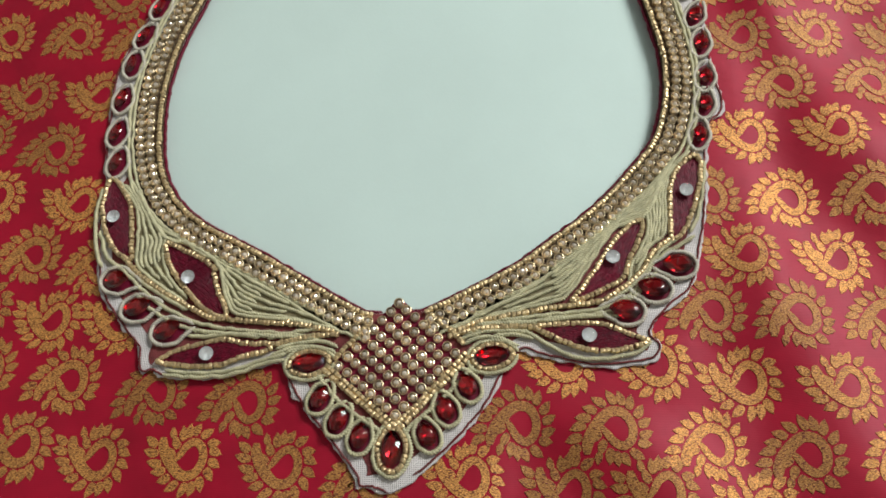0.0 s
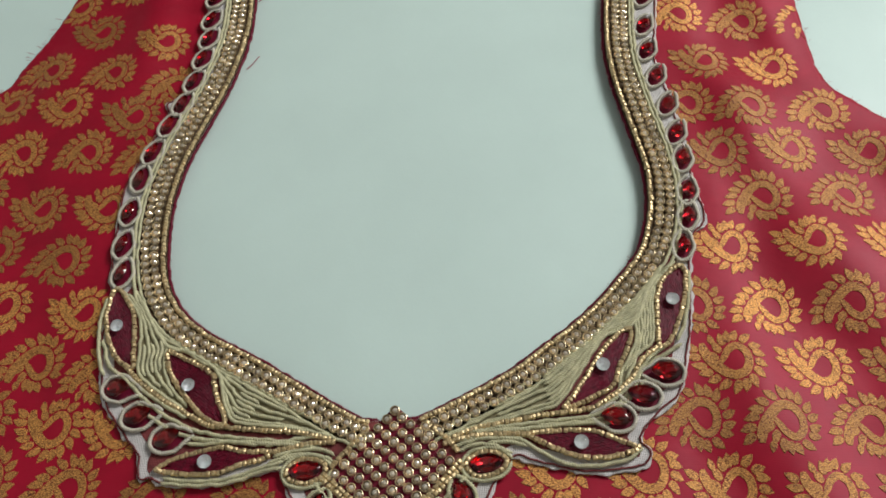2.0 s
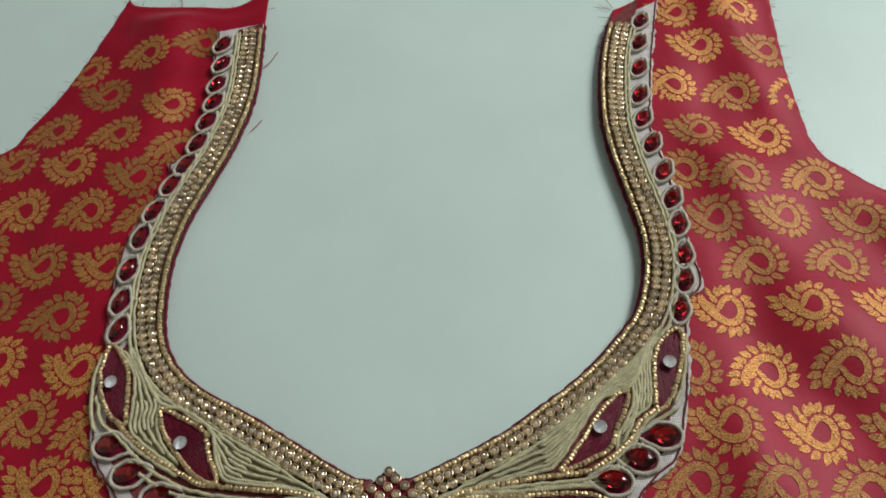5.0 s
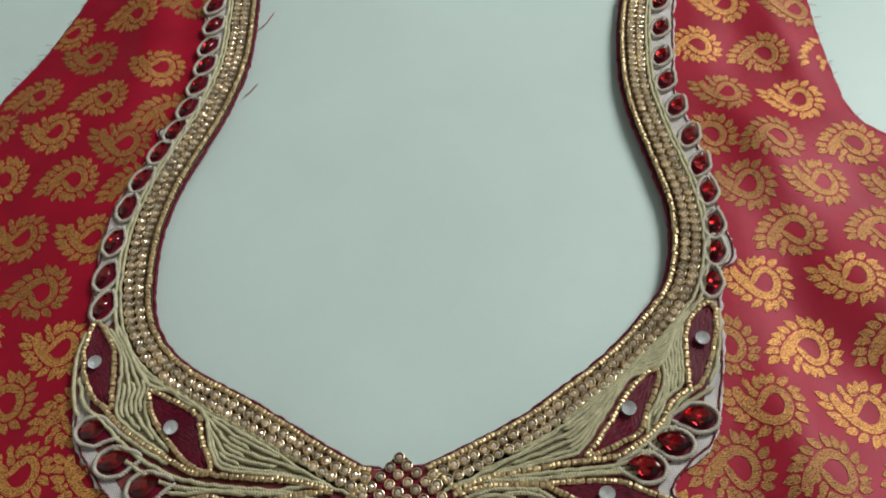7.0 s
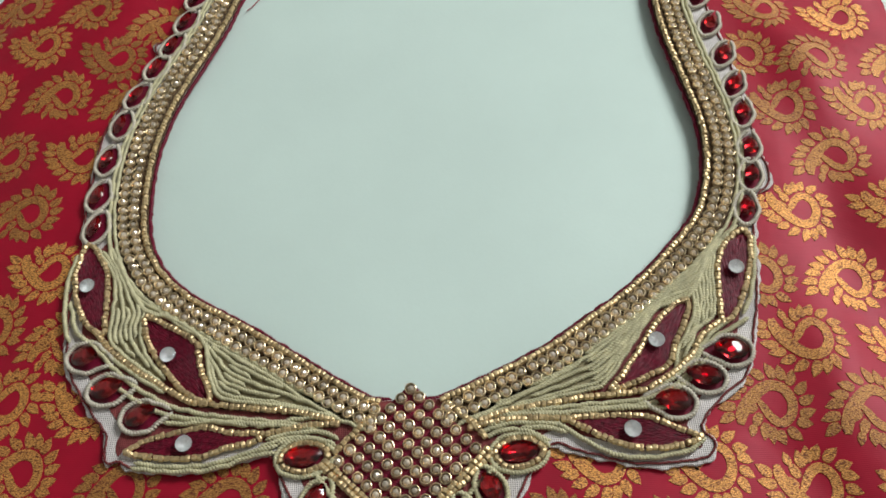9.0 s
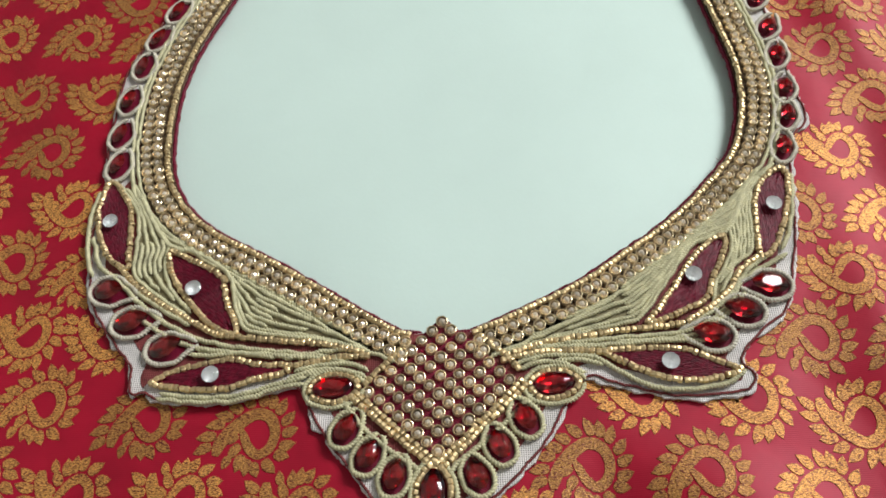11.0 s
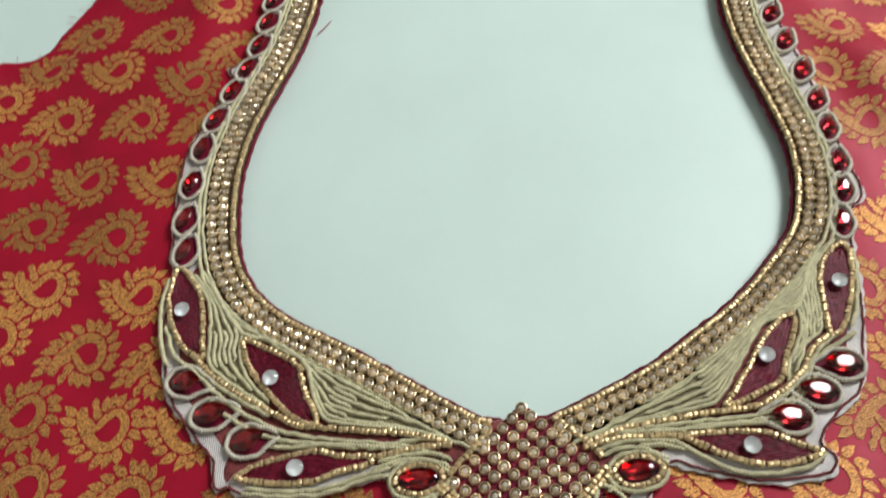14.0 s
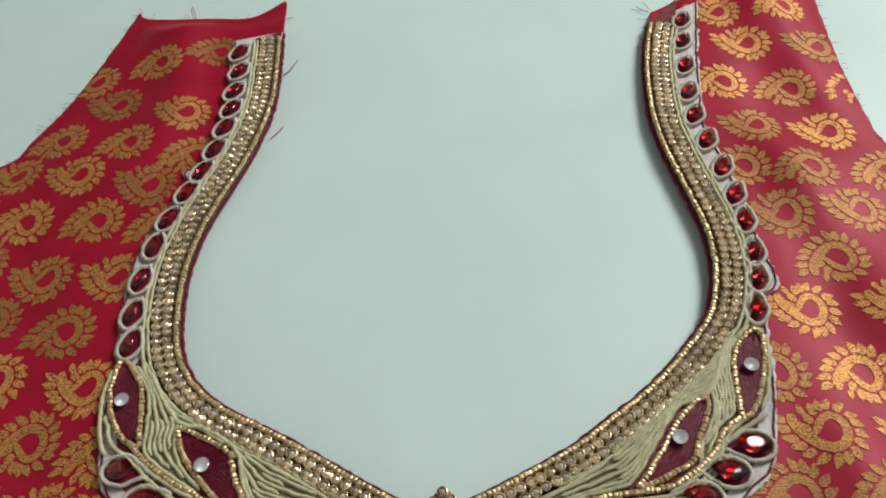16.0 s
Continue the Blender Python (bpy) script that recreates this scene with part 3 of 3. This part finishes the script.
# stone bands beside the neck edge
for line, side in ((keep_l, -1), (keep_r, 1)):
    line = line[line[:, 1] < (0.418 if side < 0 else 0.4055)]
    line = line[:-8]
    strap = step01(0.2, 0.26, line[:, 1])
    d1, d2 = (0.0044 + 0.0009 * strap) * side, (0.0079 + 0.0011 * strap) * side
    band = part("stone_band", strip("stone_band", offset(line, 0.0002 * side), offset(line, d2 + 0.0022 * side), TOP, BRONZE_CLOTH), blouse, "two rows of champagne stones in gold cups with a bead edge")
    string_of(band, offset(line, 0.0015 * side), BEADS, "gold_bead", 0.0016, TOP + 0.0007)
    for d in (d1, d2):
        string_of(band, offset(line, d), CUPS, "cup_stone", 0.00355, TOP + 0.0001, tilt=4)
    part("cord", cord_mesh("cord", [offset(line, d2 + 0.0029 * side)], 0.0007, CORD, TOP + 0.0006), blouse)
    upper = line[line[:, 1] > 0.225]
    part("cord", cord_mesh("cord", [offset(upper, 0.0134 * side)], 0.0008, CORD, TOP + 0.0006), blouse)

# leaves
LEAVES = [
    ([(-78.9, 227.7), (-74.2, 222.7), (-70.8, 216.7), (-69.0, 208.6), (-67.9, 198.7), (-67.2, 192.8), (-71.6, 194.7), (-75.1, 199.1), (-78.9, 206.9), (-80.9, 214.9), (-80.8, 220.7)], (-75.4, 210.3)),
    ([(-54.4, 198.5), (-49.6, 196.1), (-42.9, 192.2), (-37.1, 187.8), (-34.7, 179.6), (-30.5, 168.8), (-34.7, 169.0), (-40.3, 173.0), (-44.3, 177.5), (-48.6, 183.2), (-52.7, 189.6), (-54.4, 194.9)], (-45.0, 183.7)),
    ([(-53.0, 153.3), (-47.0, 156.6), (-39.1, 158.4), (-31.2, 159.9), (-22.8, 157.7), (-13.8, 157.0), (-16.0, 154.9), (-23.9, 153.0), (-31.7, 150.7), (-39.7, 150.6), (-47.9, 151.7)], (-36.0, 154.5)),
    ([(137.4, 221.0), (130.9, 215.6), (127.5, 207.9), (126.0, 199.2), (124.8, 188.8), (125.6, 187.1), (129.7, 190.6), (134.1, 198.8), (138.0, 209.5), (139.5, 218.5)], (132.5, 206.0)),
    ([(115.5, 195.5), (110.9, 193.7), (104.8, 187.8), (98.4, 179.1), (92.1, 170.7), (88.2, 166.2), (94.1, 167.7), (100.2, 170.3), (106.5, 173.8), (108.8, 179.5), (113.1, 187.4), (115.3, 192.4)], (103.7, 181.4)),
    ([(75.1, 157.6), (81.5, 158.2), (91.0, 158.2), (98.7, 157.1), (104.4, 154.0), (111.6, 150.7), (108.2, 149.2), (100.2, 147.8), (92.6, 148.6), (86.7, 150.6), (81.0, 153.8)], (92.6, 153.3)),
]


def satin(ring, z, n=22):
    """Threads laid from tip to tip of a closed outline, side by side."""
    gaps = np.linalg.norm(ring[:, None] - ring[None], axis=2)
    i, j = sorted(np.unravel_index(gaps.argmax(), gaps.shape))
    a = resample(ring[i:j + 1], 0.0006)
    b = resample(np.vstack([ring[j:], ring[:i + 1]])[::-1], 0.0006)
    at = np.linspace(0, 1, 60)
    a, b = (np.stack([np.interp(at, np.linspace(0, 1, len(c)), c[:, k]) for k in (0, 1)], 1) for c in (a, b))
    lines = []
    for k in range(n):
        f = (k + 0.5) / n
        lo, hi = random.randint(2, 9), random.randint(50, 57)
        lines.append((a * (1 - f) + b * f)[lo:hi])
    return cord_mesh("thread_filling", lines, 0.00030, SATIN, z, twist=0.006, around=6)


for outline, gem in LEAVES:
    ring = spline(outline, 0.0008, closed=True)
    leaf = part("leaf", pad("leaf", ring[:-1], TOP, MAROON), blouse, "maroon thread leaf edged with gold beads")
    string_of(leaf, ring, BEADS, "gold_bead", 0.0016, TOP + 0.0008)
    part("thread_filling", satin(ring[:-1], TOP + 0.0006), leaf, "glossy maroon silk threads laid lengthwise")
    part("crystal", CRYSTAL_MESH, leaf, "clear round crystal", pose(gem[0] * MM, gem[1] * MM, TOP + 0.0009, 3, -3, random.uniform(0, 60)))

# bead stems
STEMS = [
    [(-69.5, 192.9), (-61.9, 184.9), (-54.9, 179.6), (-46.4, 174.3), (-37.3, 168.6), (-28.7, 166.9), (-16.9, 165.1), (-6.9, 164.0), (6.3, 160.6)],
    [(-13.8, 157.0), (-6.6, 158.1), (-0.1, 159.1), (7.9, 159.3)],
    [(124.9, 187.8), (118.1, 183.1), (113.5, 176.4), (106.8, 170.9), (98.7, 166.2), (88.9, 164.8), (80.8, 164.4), (72.6, 163.2), (57.9, 161.1), (48.1, 157.9)],
    [(75.1, 157.6), (64.1, 158.6), (54.5, 158.0), (46.4, 156.2)],
]
for pts in STEMS:
    line = spline(pts)
    stem = part("bead_stem", strip("bead_stem", offset(line, 0.0008), offset(line, -0.0008), TOP, BRONZE_CLOTH), blouse, "stem of gold beads")
    string_of(stem, line, BEADS, "gold_bead", 0.0016, TOP + 0.0008)

# cord fillings: lines that pass from one side to the other
FILLS = [
    ([(-75.8, 226.3), (-68.0, 214.2), (-65.6, 200.8), (-64.6, 190.1), (-56.3, 182.6), (-46.5, 175.2)], [(-69.7, 223.6), (-61.6, 209.4), (-55.8, 201.3), (-56.0, 193.9), (-52.2, 184.4), (-45.0, 176.1)], 6),
    ([(-72.2, 227.3), (-60.5, 209.2), (-48.6, 199.8), (-33.1, 189.6), (-18.3, 180.4), (-5.9, 172.0), (9.5, 163.2)], [(-68.6, 222.3), (-56.7, 201.9), (-46.1, 197.6), (-35.4, 189.2), (-32.0, 178.5), (-27.2, 169.1), (-10.4, 166.0), (7.9, 161.5)], 9),
    ([(137.1, 223.3), (129.4, 216.8), (125.3, 205.8), (123.1, 190.9), (116.9, 185.1), (110.9, 175.5)], [(123.6, 210.3), (118.0, 199.6), (117.7, 193.3), (114.4, 185.3), (110.5, 179.5), (108.2, 172.8)], 6),
    ([(132.4, 222.4), (119.5, 208.4), (103.0, 195.2), (87.7, 183.6), (72.3, 174.3), (58.5, 167.5), (46.7, 161.6)], [(123.6, 210.3), (117.6, 198.0), (105.9, 192.8), (97.0, 181.8), (87.0, 169.0), (81.0, 166.5), (64.5, 163.0), (46.6, 158.9)], 8),
]
for a, b, n in FILLS:
    a, b = spline(a), spline(b)
    m = 120
    ia, ib = a[np.linspace(0, len(a) - 1, m).astype(int)], b[np.linspace(0, len(b) - 1, m).astype(int)]
    # the strip under the cords carries the painted shade of their gaps
    filling = part("cord_filling", strip("cord_filling", ia, ib, TOP, GAP_SHADE_CREAM), blouse, "cream twisted cords laid side by side")
    n = max(n, int(np.linalg.norm(ia - ib, axis=1).max() / 0.0015) + 1)
    gap = np.linalg.norm(ia - ib, axis=1) / (n - 1)
    for k in range(n):
        f = k / (n - 1)
        line = ia * (1 - f) + ib * f
        need = 0.0 if k in (0, n - 1) else (0.00142 if k % 2 else (0.00082 if k % 4 else 0.0005))
        ok = np.flatnonzero(gap >= need)
        if len(ok) > 8:
            part("cord", cord_mesh("cord", [line[ok[0]:ok[-1] + 1]], 0.00076, CORD, TOP + 0.0005 + 0.00025 * (k % 2)), filling)

CORDS = [
    [(-80.6, 205.9), (-76.6, 194.9), (-69.0, 188.0), (-59.4, 178.4), (-49.6, 171.1), (-40.4, 166.6), (-28.3, 163.4), (-10.0, 160.6), (3.1, 158.6)],
    [(-42, 163.4), (-34, 162.6), (-22, 161.2), (-10, 159.6), (2, 158.0)],
    [(-50.8, 149.9), (-40.9, 148.4), (-28.1, 148.5), (-15.8, 151.9), (-8.6, 153.4)],
    [(133.4, 188.4), (124.9, 183.7), (117.3, 178.7), (112.6, 171.2), (103.4, 164.9), (93.4, 162.5), (80.4, 161.9), (64.3, 160.8), (51.2, 156.8)],
    [(104, 160), (96, 160.3), (84, 160.2), (70, 159.8), (58, 159.8)],
    [(-64.5, 179.6), (-55.0, 170.6), (-44.0, 164.9), (-33.0, 162.2), (-20.0, 160.9), (-9.0, 159.2)],
    [(-44.0, 161.8), (-37.0, 161.4), (-28.0, 161.6), (-18.0, 159.9)],
    [(118.5, 175.6), (110.0, 167.4), (101.0, 162.0), (90.0, 160.9), (78.0, 160.6)],
    [(-71.5, 191.2), (-65.0, 186.2), (-58.0, 180.4), (-50.5, 175.2), (-44.5, 171.4)],
    [(127.5, 188.0), (119.8, 182.6), (115.0, 176.8), (108.5, 170.4), (101.0, 166.0)],
    [(-13.0, 155.2), (-5.0, 156.9), (3.0, 157.0), (9.0, 154.8)],
    [(-15.0, 152.6), (-9.0, 154.9), (-2.0, 155.8)],
    [(73.0, 155.8), (65.0, 157.2), (57.0, 157.0), (49.5, 154.8)],
    [(74.5, 153.4), (68.5, 155.4), (61.0, 156.0)],
    [(1.0, 146.6), (7.0, 138.2), (14.6, 131.0), (21.5, 126.0), (24.0, 122.5)],
    [(54.5, 146.0), (47.6, 138.8), (40.0, 132.0), (33.0, 126.6), (30.4, 122.5)],
    [(-9.5, 153.6), (-3.0, 155.4), (4.0, 154.6), (8.0, 152.0)],
    [(50.5, 153.0), (56.0, 155.2), (63.0, 154.6), (69.5, 151.0)],
    [(-16, 159.4), (-8, 160.6), (0, 161.6), (8, 160.8)],
    [(46, 158.6), (56, 160.0), (66, 160.0), (76, 159.4)],
    [(-51.5, 148.6), (-40.9, 146.9), (-28.1, 147.0), (-15.8, 150.4), (-9.0, 151.6)],
    [(-81.8, 224), (-83.0, 212), (-80.8, 198), (-77.6, 190)],
    [(141.2, 219), (139.4, 209), (135.6, 197), (131.4, 189.4)],
    [(70.4, 157.4), (77.6, 152.2), (86.2, 146.9), (96.7, 145.2), (107.7, 146.8), (113.0, 150.7)],
]
for pts in CORDS:
    part("cord", cord_mesh("cord", [spline(pts)], 0.00082, CORD, TOP + 0.0006), blouse)


def set_stone(c, a, b, deg, point, ring="cord", grow=1.5, mat=None, long=0.0, lean=0.0):
    """A red stone with its ring of cord or beads."""
    loop = ellipse(c, a + grow + long, b + grow, deg, point=point)
    ground = part("stone_setting", pad("stone_setting", ellipse(c, a + grow, b + grow, deg, 28, point)[:-1], TOP, MAROON, 0.0002), blouse, "red faceted glass stone ringed with " + ("cream cord" if ring == "cord" else "gold beads"))
    part("red_stone", ruby_mesh(a * MM, b * MM, point), ground, at=pose(c[0] * MM, c[1] * MM, TOP + 0.0004, random.gauss(0, 2), random.gauss(0, 2) - lean) @ pose(0, 0, 0, rz=deg))
    if ring == "cord":
        part("cord", cord_mesh("cord", [loop], 0.00084, mat or CORD, TOP + 0.0007), ground)
    else:
        string_of(ground, loop[:-1], BEADS, "gold_bead", 0.0016, TOP + 0.0008)
        part("cord", cord_mesh("cord", [ellipse(c, a + grow + 1.7, b + grow + 1.6, deg, point=point)], 0.0008, mat or CORD, TOP + 0.0005), ground)


for c, deg in (((-70.8, 184.6), -12), ((-62.0, 173.4), 8), ((-50.2, 164.2), 10)):
    set_stone(c, 5.2, 3.6, deg, 0.8, grow=1.6, mat=PALE_CORD, lean=17)
for c, deg in (((125.3, 177.4), 178), ((115.8, 169.2), 168), ((105.7, 161.7), 172)):
    set_stone(c, 5.2, 3.6, deg, 0.8, grow=1.6, mat=PALE_CORD, lean=-4)
for c, deg in (((-1.2, 149.4), 3), ((60.0, 148.2), 5)):
    set_stone(c, 5.6, 3.2, deg, 0.15, "bead", 1.0)
set_stone((26.5, 118.7), 5.9, 3.3, 87, 0.4, "bead", 1.1)
for c, deg in (((3.1, 137.1), 62), ((9.3, 129.4), 64), ((16.3, 123.4), 75), ((51.6, 138.4), 115), ((44.3, 131.0), 112), ((38.0, 122.8), 112)):
    set_stone(c, 4.2, 2.8, deg, 0.6, grow=1.5)

# loops of cord and stones up the straps
LOOPS_L = [(-57.5, 406.7), (-56.1, 391.6), (-56.6, 376.3), (-56.6, 363.6), (-58.1, 350.5), (-60.6, 336.3), (-64.3, 322.6), (-68.8, 310.6), (-73.9, 295.8), (-77.2, 281.3), (-79.3, 264.4), (-79.4, 248.2), (-77.6, 234.5)]
LOOPS_R = [(154.9, 404.8), (151.3, 388.1), (148.5, 369.6), (145.6, 350.6), (144.5, 334.9), (145.8, 318.6), (147.9, 301.8), (148.6, 285.8), (148.7, 271.8), (147.6, 255.6), (145.5, 243.4), (141.2, 229.8)]
for k, c in enumerate(LOOPS_L):
    set_stone(c, 4.3, 2.8, 66 if k < 9 else 82, 0.5, grow=1.5, mat=PALE_CORD, long=0.9, lean=17)
for k, c in enumerate(LOOPS_R):
    set_stone(c, 3.8, 2.5, 64 if k < 8 else 76, 0.5, grow=1.5, mat=PALE_CORD, long=1.6, lean=-4)

# diamond of stones
LEFT, BOTTOM, UPPER, RIGHT = (np.array(p) * MM for p in ((8.9, 147.9), (27.6, 130.1), (29.5, 169.4), (47.8, 150.0)))
mid = (LEFT + BOTTOM + UPPER + RIGHT) / 4
ring = np.array([mid + (p - mid) * 1.12 for p in (LEFT, BOTTOM, RIGHT, UPPER)])
diamond = part("stone_diamond", pad("stone_diamond", resample(np.vstack([ring, ring[:1]]), 0.002)[:-1], TOP, MAROON, 0.0002), blouse, "diamond of champagne stones in gold cups on maroon cloth")
for i in range(8):
    for j in range(8):
        u, v = i / 7, j / 7
        p = LEFT * (1 - u) * (1 - v) + BOTTOM * u * (1 - v) + UPPER * (1 - u) * v + RIGHT * u * v
        part("cup_stone", random.choice(CUPS), diamond, at=pose(p[0] + random.gauss(0, 0.0001), p[1] + random.gauss(0, 0.0001), TOP + 0.0001, random.gauss(0, 4), random.gauss(0, 4), random.uniform(0, 90)) @ Matrix.Scale(0.98, 4))
for p, q in ((LEFT, BOTTOM), (RIGHT, BOTTOM)):
    t = (q - p) / np.linalg.norm(q - p)
    out = np.array((t[1], -t[0]))
    out = out if out @ (p - mid) > 0 else -out
    for d, e in ((0.0027, 0.0015), (0.0043, 0.0028)):
        string_of(diamond, np.array([p - t * 0.002 + out * d, q + t * e + out * d]), BEADS, "gold_bead", 0.0017, TOP + 0.0007)
for pts in ([(7.6, 150.6), (13.4, 156.6), (19.3, 163.0)], [(40.7, 164.2), (46.3, 158.8), (50.6, 153.6)]):
    string_of(diamond, spline(pts), BEADS, "gold_bead", 0.0017, TOP + 0.0007)

# loose threads at the cut edges
def thread(points, z, r=0.00013):
    return cord_mesh("loose_thread", [spline(points)], r, THREAD, z, around=5)


for pts in ([(-37, 392), (-33.5, 396), (-29.7, 405)], [(-39, 346), (-36, 350), (-33, 355)], [(-87.5, 438), (-86, 448), (-89.6, 460)]):
    part("loose_thread", thread(pts, TABLE_Z + 0.001, 0.00024), blouse)
for x, y, dx, dy in ((143, 420, -6, 7), (143, 421, -9, 3), (144, 421, -3, 9), (142, 414, -7, 2), (188, 437, -10, 9), (190, 437, -16, 11), (193, 438, -8, 12), (196, 438, 4, 7), (-40, 457, 3, 7), (-115, 455, -3, 8), (-39, 440, 5, 1), (141, 408, -6, 0), (139, 400, -6, -2), (136, 392, -5, 1)):
    part("loose_thread", thread([(x, y), (x + dx * 0.5 + random.uniform(-1, 1), y + dy * 0.5), (x + dx, y + dy)], TABLE_Z + 0.0012, 0.00014), blouse)
for k in range(150):
    i = random.randrange(4, len(keep_r) - 160)
    p, d = keep_r[i] / MM, smooth(normals(keep_r), 6)[i] * -1
    l = random.uniform(0.8, 2.6)
    part("loose_thread", thread([p - d * 0.6, p + d * l * 0.5 + (0, random.uniform(-0.4, 0.4)), p + d * l + (0, random.uniform(-0.9, 0.9))], 0.0008, 0.00007), blouse)
for line, n in ((arm_l, 95), (arm_r, 85), (spline(STRAP_L), 22), (spline(STRAP_R), 24)):
    nn = normals(line)
    for k in range(n):
        i = random.randrange(4, len(line) - 4)
        p, d = line[i] / MM, nn[i] * random.choice((1, -1))
        l = random.choice((1, 1, 1, 1.8)) * random.uniform(1.4, 3.0)
        bend = np.array((random.uniform(-0.3, 0.3), random.uniform(-0.3, 0.3))) * l
        part("loose_thread", thread([p, p + d * l * 0.5 + bend * 0.3, p + d * l + bend], TABLE_Z + 0.0008, 0.0001), blouse)
